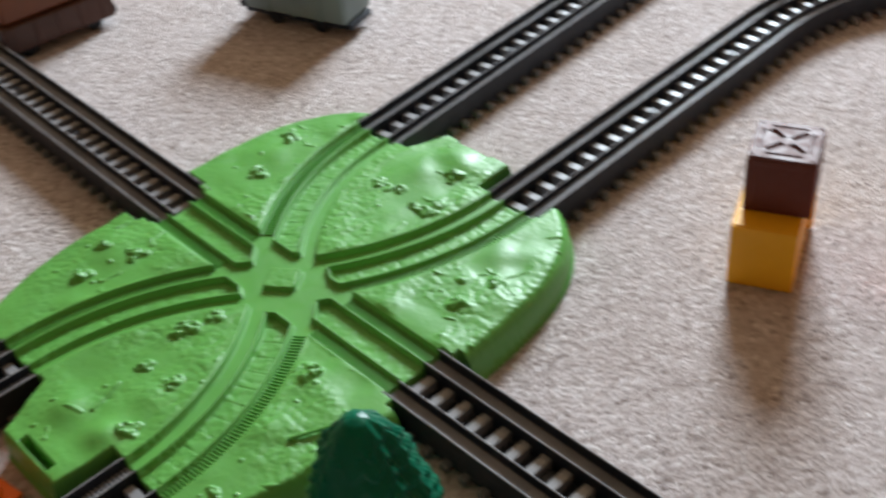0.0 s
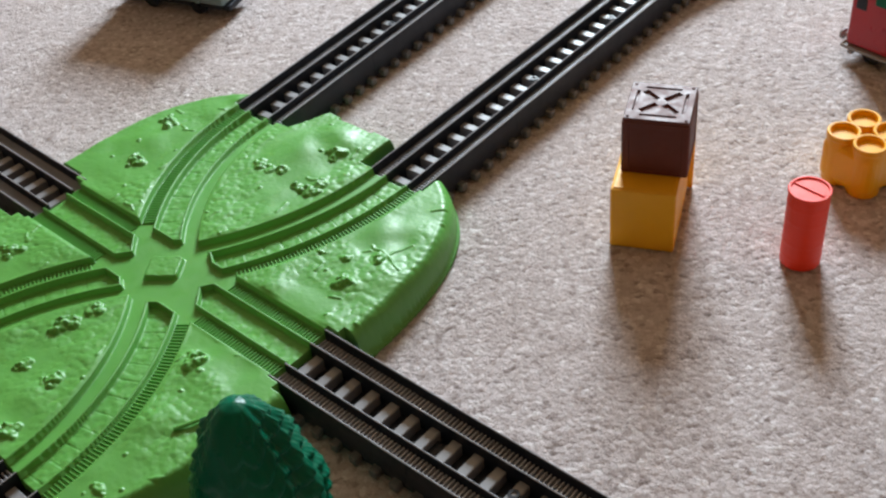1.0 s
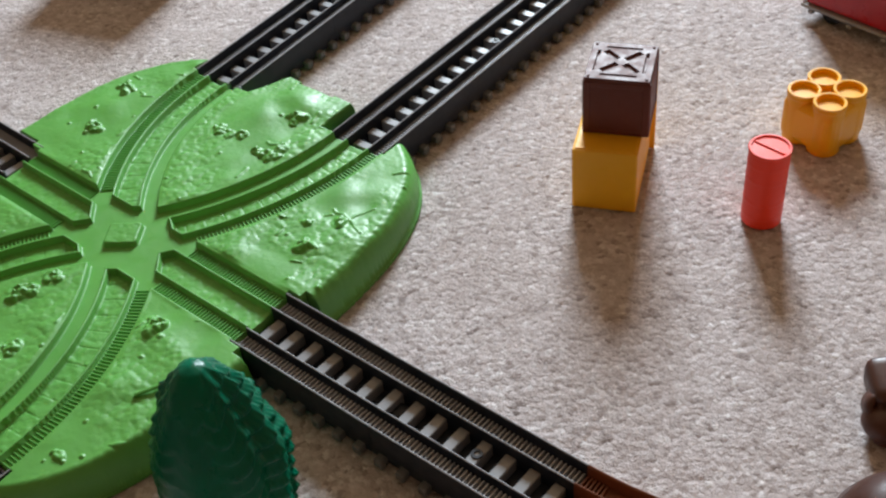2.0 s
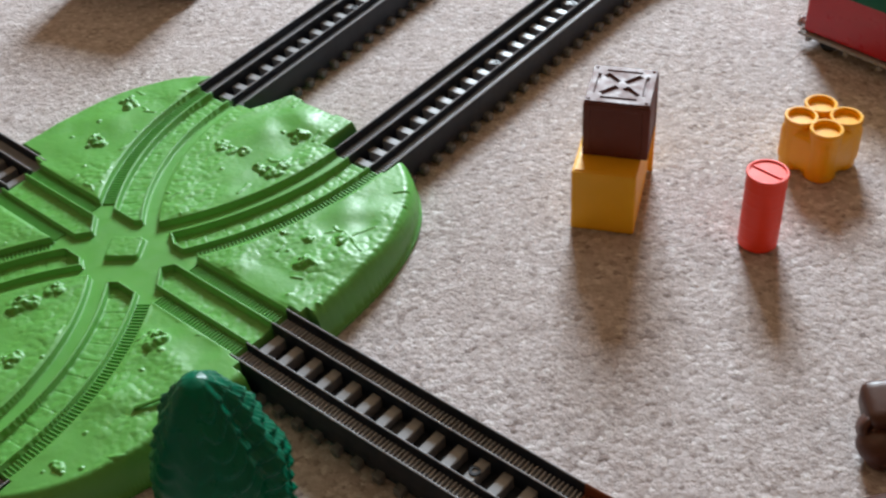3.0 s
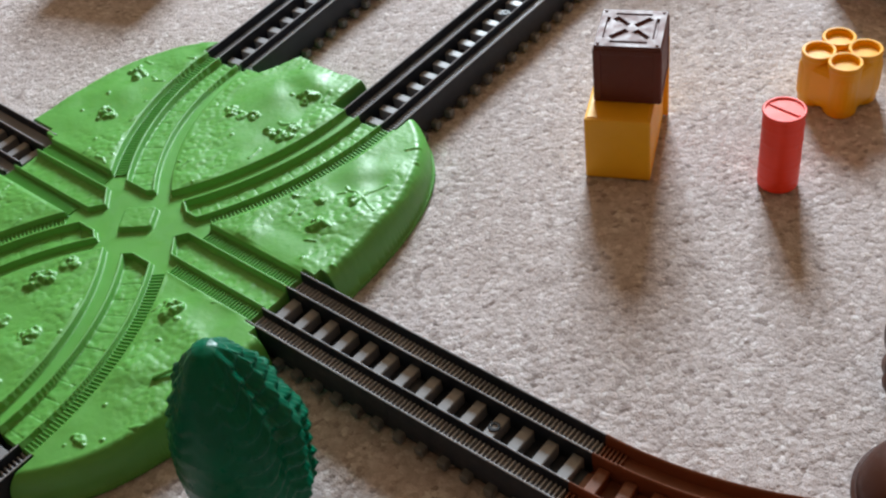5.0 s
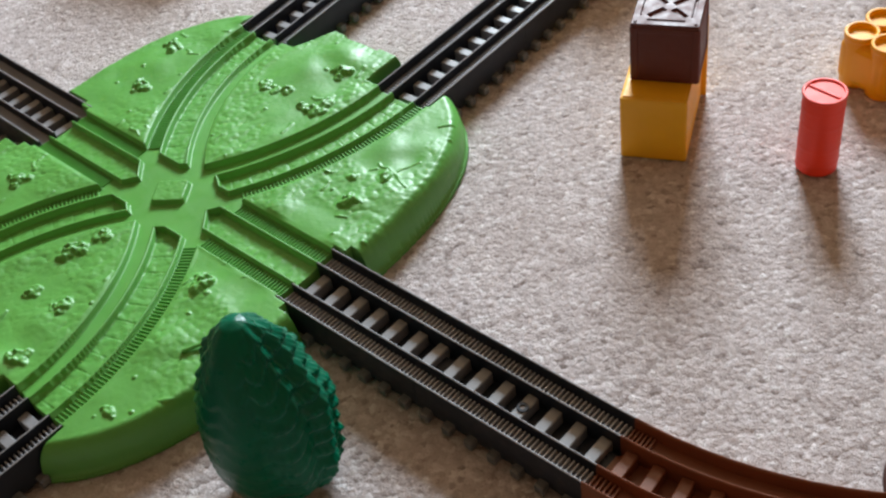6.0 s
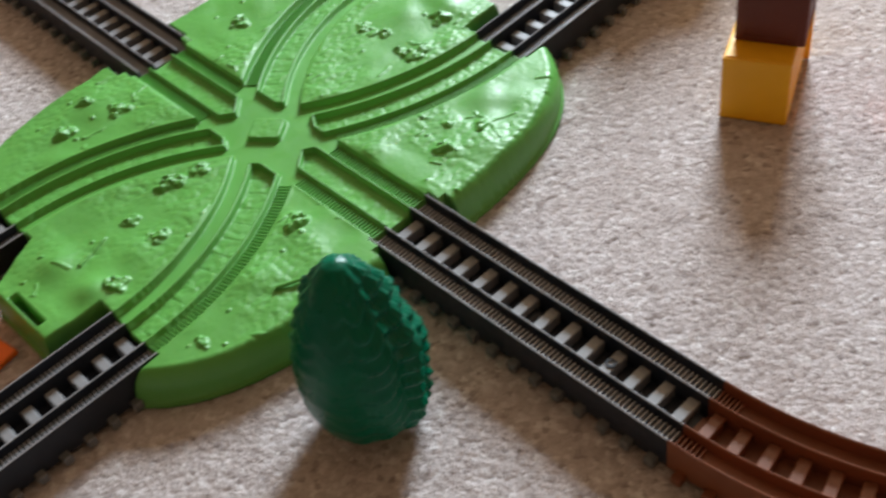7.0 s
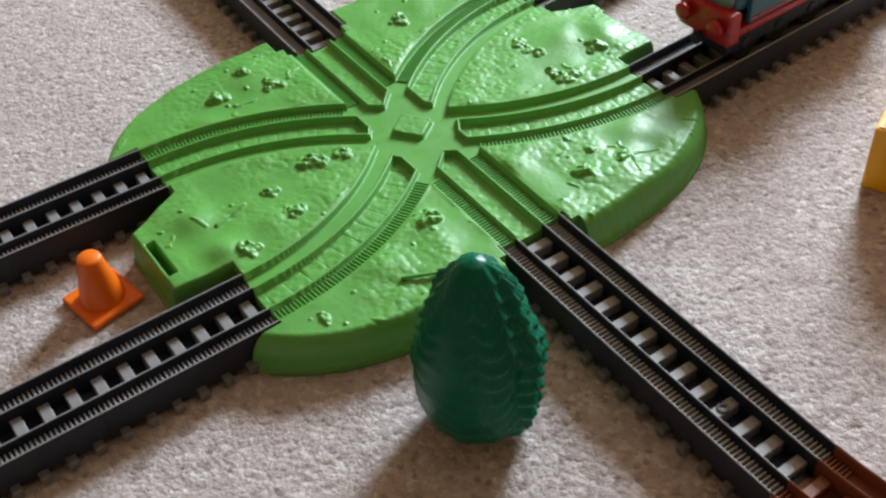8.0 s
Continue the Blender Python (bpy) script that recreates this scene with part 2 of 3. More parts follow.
def room():
    x0, x1, y0, y1, h, th = -2.6, 2.6, -3.4, WALL_Y, 2.75, 0.12

    def wall(name, bm, label, cat="wall"):
        ob = part(name, bm, PAINT, None, "", ROOM)
        return tagged(ob, label, cat, kind="structure")

    carpet_sheet(x0 - th, x1 + th, y0 - th, y1 + th)
    wall("wall_south", box(x0, x1, y0 - th, y0, 0, h), "plain painted room wall behind the viewer")
    wall("wall_west", box(x0 - th, x0, y0 - th, y1 + th, 0, h), "plain painted side wall of the room")
    wall("wall_east", box(x1, x1 + th, y0 - th, y1 + th, 0, h), "plain painted side wall of the room")
    bm = box(x0, -WIN_W / 2, y1, y1 + th, 0, h)
    add_box(bm, WIN_W / 2, x1, y1, y1 + th, 0, h)
    add_box(bm, -WIN_W / 2, WIN_W / 2, y1, y1 + th, 0, WIN_LO)
    add_box(bm, -WIN_W / 2, WIN_W / 2, y1, y1 + th, WIN_HI, h)
    wall("wall_north", bm, "painted room wall with a wide window opening")
    ob = part("ceiling", box(x0 - th, x1 + th, y0 - th, y1 + th, h, h + 0.1), PAINT, None, "", ROOM)
    tagged(ob, "plain white ceiling over the room", "ceiling", kind="structure")
    w = thing("window_1", ROOM @ pose(0, y1, 0), "wide white framed window letting daylight in", "window", kind="structure")
    f = 0.05
    bm = box(-WIN_W / 2, WIN_W / 2, 0.05, 0.11, WIN_LO, WIN_LO + f)
    add_box(bm, -WIN_W / 2, WIN_W / 2, 0.05, 0.11, WIN_HI - f, WIN_HI)
    for x in (-WIN_W / 2, -f / 2, WIN_W / 2 - f):
        add_box(bm, x, x + f, 0.05, 0.11, WIN_LO + f, WIN_HI - f)
    part("window_frame", bm, WHITE, w)
    for x in (-WIN_W / 2 + f, f / 2):
        p = part("pane", box(x, x + WIN_W / 2 - 1.5 * f, 0.078, 0.082, WIN_LO + f, WIN_HI - f), glass, w)
        p.visible_shadow = False
    part("window_sill", box(-WIN_W / 2 - 0.05, WIN_W / 2 + 0.05, -0.10, 0.0, WIN_LO - 0.03, WIN_LO, 0.006), WHITE, w)


room()

# ---------- the crossing ----------
HX, HY = -0.062, 0.002            # the crossing's centre
HALF_X, HALF_Y = 0.170, 0.212
TOP, FLOOR, BED = 0.0340, 0.0275, 0.0255


def half_route(arm):
    """Points of an arc from the exit at (arm, HALF_Y) to the crossing's centre."""
    alpha = 2 * math.atan(abs(arm) / HALF_Y)
    r = HALF_Y / math.sin(alpha)
    side = 1 if arm > 0 else -1
    return [(arm - side * r * (1 - math.cos(alpha * i / 100)), HALF_Y - r * math.sin(alpha * i / 100)) for i in range(101)]


def s_route(top, bottom):
    """An S-shaped route from the exit (top, HALF_Y) to the exit (bottom, -HALF_Y)."""
    return half_route(top)[:-1] + [(x, -y) for x, y in reversed(half_route(bottom))]


NORTH, SOUTH = (-0.1125, 0.0815), (-0.0970, 0.1010)    # where the exits lie along each end
ROUTES = [[(-HALF_X + 2 * HALF_X * i / 200, 0.0) for i in range(201)], s_route(NORTH[0], SOUTH[1]), s_route(NORTH[1], SOUTH[0])]


def route_fields(X, Y):
    """For each route: the distance to it and the way along it, -1 to 1."""
    out = []
    for pts in ROUTES:
        p = np.array(pts)
        best = np.full(X.shape, 9.0)
        where = np.zeros(X.shape)
        for i in range(len(p) - 1):
            a, d = p[i], p[i + 1] - p[i]
            t = np.clip(((X - a[0]) * d[0] + (Y - a[1]) * d[1]) / (d @ d), 0, 1)
            q = np.hypot(X - a[0] - t * d[0], Y - a[1] - t * d[1])
            closer = q < best
            best = np.where(closer, q, best)
            where = np.where(closer, (i + t) / (len(p) - 1) * 2 - 1, where)
        out.append((best, where))
    return out


# moulded bushes and stones on the grass: place on the crossing, size
BUSHES = ((-0.044, 0.152, 0.0062), (-0.028, 0.153, 0.0050), (-0.021, 0.160, 0.0060), (0.011, 0.150, 0.0062),
          (0.025, 0.152, 0.0080), (0.028, 0.161, 0.0062), (0.006, 0.208, 0.0080), (-0.179, 0.148, 0.0085),
          (0.148, 0.119, 0.0066), (0.124, 0.102, 0.0050), (0.142, 0.076, 0.0080), (0.111, -0.056, 0.0095),
          (-0.015, -0.096, 0.0095), (-0.010, -0.069, 0.0070), (-0.153, 0.085, 0.0080), (-0.137, -0.069, 0.0085),
          (-0.171, -0.085, 0.0070), (-0.151, -0.122, 0.0085), (-0.003, -0.146, 0.0060), (0.048, -0.194, 0.0085),
          (0.033, -0.141, 0.0070), (0.152, -0.184, 0.0050))
MOUNDS = ((-0.009, -0.215, 0.017, 0.0060), (0.037, -0.210, 0.016, 0.0050), (0.027, -0.165, 0.015, 0.0030), (-0.01, 0.232, 0.020, 0.0035),
          (0.165, 0.105, 0.020, 0.0026), (-0.03, 0.195, 0.022, 0.0035), (0.125, 0.150, 0.018, 0.0026), (-0.165, 0.115, 0.020, 0.0028),
          (-0.165, -0.080, 0.022, 0.0034), (0.135, -0.120, 0.016, 0.0034))


def ridge(X, Y, x0, y0, x1, y1, w):
    """A rounded ridge from one point to another, 1 on its crest."""
    dx, dy = x1 - x0, y1 - y0
    t = np.clip(((X - x0) * dx + (Y - y0) * dy) / (dx * dx + dy * dy), 0, 1)
    return np.sqrt(np.clip(1 - ((X - x0 - t * dx) ** 2 + (Y - y0 - t * dy) ** 2) / w ** 2, 0, 1))


def tab_edge(X, Y):
    """Way in from the sides of the straight tabs between the paired exits; 9 elsewhere."""
    out = np.full(X.shape, 9.0)
    for sy, root0, tip0, tip1, root1, end in ((1, -0.072, -0.054, 0.039, 0.040, 0.261), (-1, -0.060, -0.032, 0.056, 0.060, 0.268)):
        V = Y * sy
        k = (V - HALF_Y) / (end - HALF_Y)
        d = np.minimum(np.minimum(X - (root0 + (tip0 - root0) * k), root1 + (tip1 - root1) * k - X), end - V)
        out = np.where((V > HALF_Y - 0.0005) & (np.abs(X) < 0.078), d, out)
    return out


def crossing_height(X, Y):
    """Height of the moulded landscape over its own plan; negative where there is none."""
    rng = np.random.default_rng(7)
    ax = np.where(X > 0, np.where(Y > 0, 0.199, 0.203), np.where(Y > 0, 0.224, 0.216))
    ay = np.where(Y > 0, 0.262, 0.272)
    power = np.where((X < 0) & (Y > 0), 3.6, 3.1)
    f = (np.abs(X / ax) ** power + np.abs(Y / ay) ** power) ** (1 / power)
    edge = (1 - f) * np.maximum(np.hypot(X, Y), 0.08)
    lobe = edge
    tab = tab_edge(X, Y)
    edge = np.where(tab < 8, tab, edge)
    hills = np.zeros(X.shape)
    for cx, cy, w, h in MOUNDS:
        hills += h * np.exp(-((X - cx) ** 2 + (Y - cy) ** 2) / w ** 2)
    for _ in range(40):
        cx, cy, w = rng.uniform(-0.21, 0.2), rng.uniform(-0.25, 0.25), rng.uniform(0.008, 0.024)
        hills += rng.uniform(-0.0012, 0.0026) * np.exp(-((X - cx) ** 2 + (Y - cy) ** 2) / w ** 2)
    wx = X + 0.0030 * (cloud(X, Y, 0.0075, 21) - 0.5)      # uneven outlines for bushes and stones
    wy = Y + 0.0030 * (cloud(X, Y, 0.0075, 22) - 0.5)
    lumps = np.zeros(X.shape)
    for cx, cy, r in BUSHES:
        for k in range(4):
            w = r * (0.95 if k == 0 else rng.uniform(0.45, 0.75))
            a, q = rng.uniform(0, 6.28), (0 if k == 0 else r * rng.uniform(0.6, 1.1))
            d2 = ((wx - cx - q * math.cos(a)) ** 2 + (wy - cy - q * math.sin(a)) ** 2) / w ** 2
            lumps = np.maximum(lumps, (0.30 + 0.55 * cloud(X, Y, 0.0030, 34)) * w * np.clip(1 - d2, 0, 1) ** 0.6)
    for _ in range(70):                                   # loose pebbles
        px, py, w = rng.uniform(-0.2, 0.19), rng.uniform(-0.25, 0.24), rng.uniform(0.0014, 0.0030)
        d2 = ((wx - px) ** 2 + (wy - py) ** 2) / w ** 2
        lumps = np.maximum(lumps, 0.55 * w * np.clip(1 - d2, 0, 1) ** 0.6)
    for _ in range(75):                                   # leaves, blades and twigs lying on the ground
        cx, cy, a = rng.uniform(-0.2, 0.19), rng.uniform(-0.25, 0.24), rng.uniform(0, 3.14)
        ln, w = rng.uniform(0.0025, 0.0085), rng.uniform(0.0011, 0.0023)
        fat = 0.55 + 0.9 * cloud(X, Y, 0.004, 33)
        lumps = np.maximum(lumps, 0.0009 * ridge(wx, wy, cx - ln * math.cos(a), cy - ln * math.sin(a), cx + ln * math.cos(a), cy + ln * math.sin(a), w * fat))
    lumps = np.maximum(lumps, 0.0022 * ridge(X, Y, 0.008, -0.202, -0.002, -0.172, 0.0020))
    for x1, y1 in ((0.172, 0.118), (0.160, 0.150), (0.131, 0.128)):       # a sprig
        lumps = np.maximum(lumps, 0.0010 * ridge(wx, wy, 0.150, 0.126, x1, y1, 0.0014))
    rough = step(cloud(X, Y, 0.045, 5), 0.28, 0.55) * (1 - step(np.hypot(X, Y), 0.20, 0.28))
    ripple = 0.0020 * cloud(X, Y, 0.021, 1) + 0.0001 * tufts(X, Y, 0.0075, 2) + rough * (0.0008 * tufts(X, Y, 0.0058, 12) + 0.0006 * cloud(X, Y, 0.0040, 6)) + 0.0001 * cloud(X, Y, 0.0028, 11) - 0.0014
    # a fringe of short blades along the outer rim
    around = np.arctan2(Y, X)
    fringe = (np.sin(around * 190 + 5 * cloud(X, Y, 0.02, 31)) > -0.1) * step(lobe, 0.0090, 0.0100) * (1 - step(lobe, 0.0120 + 0.004 * cloud(X, Y, 0.006, 32), 0.0170))
    z = TOP + hills + ripple + lumps + 0.0002 * fringe
    fields = route_fields(X, Y)
    near = np.min([d for d, _ in fields], axis=0)
    z = np.where(near < 0.0345, TOP + (z - TOP) * step(near, 0.0300, 0.0345), z)
    # wheel channels and the beds between them
    channel = np.zeros(X.shape)
    inside = np.zeros(X.shape)
    for d, s in fields:
        channel = np.maximum(channel, step(0.0074 - np.abs(d - 0.0220), -0.0004, 0.0004))
        inside = np.maximum(inside, step(0.0295 - d, -0.0006, 0.0006))
    hub = step(0.0395 - np.hypot(X, Y), -0.0006, 0.0006)
    open_ground = np.maximum(np.maximum(channel, hub * inside), step(0.036 - np.hypot(X, Y), -0.0006, 0.0006))
    for q in (1, -1):                                      # the plain corners where two channels fork
        open_ground = np.maximum(open_ground, step(0.0062 - np.hypot(X - q * 0.0378, Y + q * 0.0145), -0.0006, 0.0006))
    z = z * (1 - inside) + inside * (TOP - 0.0012)          # rims between the channels
    for d, s in fields:                                    # sunken beds with a narrow rim
        bed = step(0.0118 - d, -0.0005, 0.0005) * (1 - step(open_ground, 0.0, 0.05))
        gap = np.min([np.abs(np.abs(d2 - 0.0220) - 0.0074) + 0.02 * (d2 > 0.032) for d2, _ in fields if d2 is not d], axis=0)
        bed = bed * step(gap, 0.0020, 0.0030) * step(np.hypot(X, Y) - 0.0395, 0.0020, 0.0030)
        planks = -0.0004 * (np.abs(np.sin(s * 42)) < 0.10) + 0.0007 * cloud(X, Y, 0.0045, 41) + 0.0005 * tufts(X, Y, 0.0050, 42)
        z = z * (1 - bed) + bed * (BED + planks)
    z = z * (1 - open_ground) + open_ground * FLOOR
    # the raised block in the middle
    a = radians(-36)
    bx, by = X + 0.0060, Y - 0.0020
    u, v = bx * math.cos(a) - by * math.sin(a), bx * math.sin(a) + by * math.cos(a)
    qx, qy = np.maximum(np.abs(u) - 0.0112, 0), np.maximum(np.abs(v) - 0.0098, 0)
    block = 1 - step(np.hypot(qx, qy), 0.0026, 0.0052)
    z = np.maximum(z, z * (1 - block) + block * (FLOOR + 0.0046 + 0.0006 * tufts(X, Y, 0.004, 9)))
    # slots near the ends of the tabs
    for sy in (1, -1):
        slot = step(0.0225 - np.abs(X + 0.0125 * sy - 0.0005), -0.001, 0.001) * step(0.0034 - np.abs(Y - sy * 0.2555), -0.0008, 0.0008)
        z = z * (1 - slot) + slot * 0.012
    # rounded rim of the whole piece
    roll = np.sqrt(np.clip(1 - (1 - np.clip((edge - 0.0022) / np.where(tab < 8, 0.0045, 0.012), 0, 1)) ** 2, 0, 1))
    z = z * (0.12 + 0.88 * roll)
    z = np.where(edge < 0.0, -1.0, z)
    # notches for the exits
    cut = (np.abs(Y) < 0.0335) & (np.abs(X) > HALF_X) | (np.abs(Y) < 0.0405) & (np.abs(X) > HALF_X + 0.012)
    for exits, sy in ((NORTH, 1), (SOUTH, -1)):
        for cx in exits:
            cut |= (np.abs(X - cx) < 0.0335) & (Y * sy > HALF_Y)
    z = np.where(cut, -1.0, z)
    return z


def crossing():
    g = thing("track_crossing", pose(HX, HY, 0), "bright green plastic six-way toy railway crossing with moulded grass", "toy track")
    res = 0.0008
    xs, ys = np.arange(-0.232, 0.213, res), np.arange(-0.276, 0.270, res)
    X, Y = np.meshgrid(xs, ys, indexing="ij")
    Z = crossing_height(X, Y)
    keep = Z > -0.5
    quad = keep[:-1, :-1] & keep[1:, :-1] & keep[1:, 1:] & keep[:-1, 1:]
    number = np.arange(X.size).reshape(X.shape)
    # a closed shell: walls down to the carpet where the sheet ends
    full = np.zeros((quad.shape[0] + 2, quad.shape[1] + 2), bool)
    full[1:-1, 1:-1] = quad
    faces = [np.stack([number[:-1, :-1][quad], number[1:, :-1][quad], number[1:, 1:][quad], number[:-1, 1:][quad]], 1)]
    low = X.size
    for dx, dy, (a, b) in ((-1, 0, ((0, 1), (0, 0))), (1, 0, ((1, 0), (1, 1))), (0, -1, ((0, 0), (1, 0))), (0, 1, ((1, 1), (0, 1)))):
        rim = quad & ~full[1 + dx:full.shape[0] - 1 + dx, 1 + dy:full.shape[1] - 1 + dy]
        i, j = np.nonzero(rim)
        p, q = number[i + a[0], j + a[1]], number[i + b[0], j + b[1]]
        faces.append(np.stack([q, p, p + low, q + low], 1))
    co = np.concatenate([np.stack([X.ravel(), Y.ravel(), Z.ravel()], 1), np.stack([X.ravel(), Y.ravel(), np.zeros(X.size)], 1)])
    faces = np.concatenate(faces)
    used, flat = np.unique(faces, return_inverse=True)
    me = bpy.data.meshes.new("landscape")
    me.from_pydata(co[used].tolist(), [], flat.reshape(faces.shape).tolist())
    me.materials.append(GREEN)
    for p in me.polygons:
        p.use_smooth = True
    link("landscape", me, g)
    # ribs on the floors of the outer channel stretches
    spots = []
    for k, (pts, sides) in enumerate(zip(ROUTES, ((1, -1), (1, -1), (1, -1)))):
        p = np.array(pts)
        seg = np.hypot(*np.diff(p, axis=0).T)
        s = np.concatenate([[0], np.cumsum(seg)])
        n = int(s[-1] / 0.0033)
        for i in range(n):
            t = s[-1] * (i + 0.5) / n
            if abs(t / s[-1] - 0.5) * s[-1] < 0.062:
                continue
            x, y = np.interp(t, s, p[:, 0]), np.interp(t, s, p[:, 1])
            j = min(np.searchsorted(s, t), len(p) - 1)
            d = p[j] - p[j - 1]
            h = math.atan2(d[1], d[0])
            for side in sides:
                if k and abs(x - math.sin(h) * side * 0.0220) < abs(x):
                    continue
                spots.append((x - math.sin(h) * side * 0.0220, y + math.cos(h) * side * 0.0220, h, k, side))
    P = np.array([q[:2] for q in spots])
    verts, faces = [], []
    fields = route_fields(P[:, 0], P[:, 1])
    for (x, y, h, k, side), *ds in zip(spots, *[f[0] for f in fields]):
        if any(d < 0.034 for m, d in enumerate(ds) if m != k):
            continue
        rib_box(verts, faces, x, y, FLOOR - 0.0005, h, 0.0008, 0.0058, 0.0022)
    rm = bpy.data.meshes.new("channel_ribs")
    rm.from_pydata(verts, [], faces)
    rm.materials.append(GREEN)
    tagged(link("channel_ribs", rm, g), "fine moulded green traction ribs", kind="stuff")
    # stick lying on the grass
    bm = bmesh.new()
    bmesh.ops.create_cone(bm, cap_ends=True, segments=8, radius1=0.0018, radius2=0.0012, depth=0.034,
                          matrix=pose(0.162, -0.100, TOP + 0.0030, 0, 90, 64))
    part("twig", bm, GREEN, g, "moulded green twig")


def rib_box(verts, faces, x, y, z, h, hl, hw, ht):
    c, s = math.cos(h), math.sin(h)
    k = len(verts)
    for top, f in ((0, 1.0), (1, 0.6)):
        for a, b in ((-1, -1), (1, -1), (1, 1), (-1, 1)):
            u, v = a * hl * f, b * hw
            verts.append((x + c * u - s * v, y + s * u + c * v, z + top * ht))
    faces += [(k + 4, k + 5, k + 6, k + 7), (k, k + 1, k + 5, k + 4), (k + 1, k + 2, k + 6, k + 5), (k + 2, k + 3, k + 7, k + 6), (k + 3, k, k + 4, k + 7)]


crossing()

# ---------- track pieces ----------
# half of a rail: an outer wall, a ribbed wheel channel, an inner wall
RAIL = [(0.0320, 0.004), (0.0320, 0.0330), (0.0315, 0.0338), (0.0304, 0.0338), (0.0299, 0.0330), (0.0296, 0.0222),
        (0.0152, 0.0222), (0.0149, 0.0318), (0.0145, 0.0326), (0.0134, 0.0326), (0.0130, 0.0318), (0.0130, 0.010), (0.0160, 0.010), (0.0172, 0.016), (0.0270, 0.016), (0.0285, 0.004)]
# the beads along the tops of the two walls, drawing their bright edge highlights
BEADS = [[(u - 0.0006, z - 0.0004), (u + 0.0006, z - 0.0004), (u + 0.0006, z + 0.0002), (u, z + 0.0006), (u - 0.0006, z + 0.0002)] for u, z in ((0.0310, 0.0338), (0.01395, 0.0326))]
TIE_MESH = {}


def tie_mesh(material):
    # ties of black track carry the window sheen in their grey
    material = TIE_GREY_SHEEN if material is BLACK else material
    if material.name not in TIE_MESH:
        bm = box(-0.0045, 0.0045, -0.0128, 0.0128, 0.012, 0.0235, 0.0007, 1)
        me = bpy.data.meshes.new("tie")
        bm.to_mesh(me)
        bm.free()
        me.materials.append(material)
        bm = box(-0.0040, 0.0040, 0.0300, 0.0390, 0.001, 0.0095, 0.0016, 2)
        st = bpy.data.meshes.new("tie_end")
        bm.to_mesh(st)
        bm.free()
        st.materials.append(TIE_END_SHEEN if material is TIE_GREY_SHEEN else material)
        TIE_MESH[material.name] = (me, st)
    return TIE_MESH[material.name]


def track(m, length, bend, material, label, pitch=0.0208, ribbed=True, boss=True):
    t = thing("toy_track", m, label, "toy track", "railway track pieces")
    path = arc_path(length, bend)
    for side in (1, -1):
        rail = part("rail", sweep([(u * side, z) for u, z in RAIL], path), material, t)
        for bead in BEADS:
            # on black track the bead's pale colour stands in for the edge highlight
            part("highlight_edge", sweep([(u * side, z) for u, z in bead], path), RAIL_GLINT if material is BLACK else material, rail, "top edge bead, painted as a highlight on black rails")
        verts, faces = [], []
        n = int(length / 0.0037) if ribbed else 6
        for i in range(n):
            x, y, h = along(length, bend, (length if ribbed else 0.02) * (i + 0.5) / n)
            rib_box(verts, faces, x - math.sin(h) * side * 0.0224, y + math.cos(h) * side * 0.0224, 0.0221, h, 0.0010, 0.0066, 0.0034)
        me = bpy.data.meshes.new("rail_ribs")
        me.from_pydata(verts, [], faces)
        # ribs of black track are coloured pale in place of gloss highlights
        me.materials.append(RAIL_GLINT if material is BLACK else material)
        tagged(link("rail_ribs", me, rail), kind="stuff")
    part("track_floor", sweep([(-0.0145, 0.0080), (0.0145, 0.0080), (0.0145, 0.0130), (-0.0145, 0.0130)], path), material, t)
    tie, end = tie_mesh(material)
    n = round(length / pitch)
    for i in range(n):
        x, y, h = along(length, bend, length * (i + 0.5) / n)
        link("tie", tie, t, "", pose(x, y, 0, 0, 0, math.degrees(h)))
        for a in (0, 180):
            link("tie_end", end, t, "", pose(x, y, 0, 0, 0, math.degrees(h) + a))
    # screw boss in the middle tie
    x, y, h = along(length, bend, length * (n // 2 + 0.5) / n)
    if boss:
        part("screw_boss", lathe([(0.0022, 0.0230), (0.0022, 0.0246), (0.0042, 0.0246), (0.0045, 0.0242), (0.0045, 0.0230)], 16), material, t, "", pose(x, y, 0))
    for s, q in ((0, 1), (length, -1)):
        x, y, h = along(length, bend, s)
        part("joint_lug", box(-0.004, 0.004, -0.009, 0.009, 0.008, 0.0170, 0.001, 1), material, t, "", pose(x + 0.003 * q * math.cos(h), y + 0.003 * q * math.sin(h), 0, 0, 0, math.degrees(h)))
    return t


STRAIGHT = 0.1457
BK = "black plastic toy railway track with ribbed rails"


def straight_run(x, y, turn, count, label, slack=0.0):
    """A row of straight pieces end to end, each a little off the last."""
    for i in range(count):
        track(pose(x, y, 0, 0, 0, turn), STRAIGHT, 0, BLACK, label, boss=i > 0)
        a = radians(turn)
        x, y = x + (STRAIGHT + 0.0002) * math.cos(a), y + (STRAIGHT + 0.0002) * math.sin(a)
        turn += slack
    return x, y, turn


NE2_X, NE1_X, NE2_TURN, NE1_TURN = HX + NORTH[1], HX + NORTH[0], 91.5, 94.5
x, y, a = straight_run(HX + HALF_X, 0.001, 0, 2, BK + " joining brown track", 0.3)
track(pose(x, y, 0, 0, 0, a), 0.38, 1.05, BROWN, "rust brown curved plastic toy railway track on carpet", ribbed=False)
CURVE_X, CURVE_Y, a = straight_run(NE2_X, HY + HALF_Y, NE2_TURN, 3, BK + " beside the crates")
track(pose(CURVE_X, CURVE_Y, 0, 0, 0, NE2_TURN), 0.62, -1.98, BLACK, "black curved plastic toy railway track on carpet")
straight_run(NE1_X, HY + HALF_Y + 0.0025, NE1_TURN, 5, BK + " leading away from crossing")
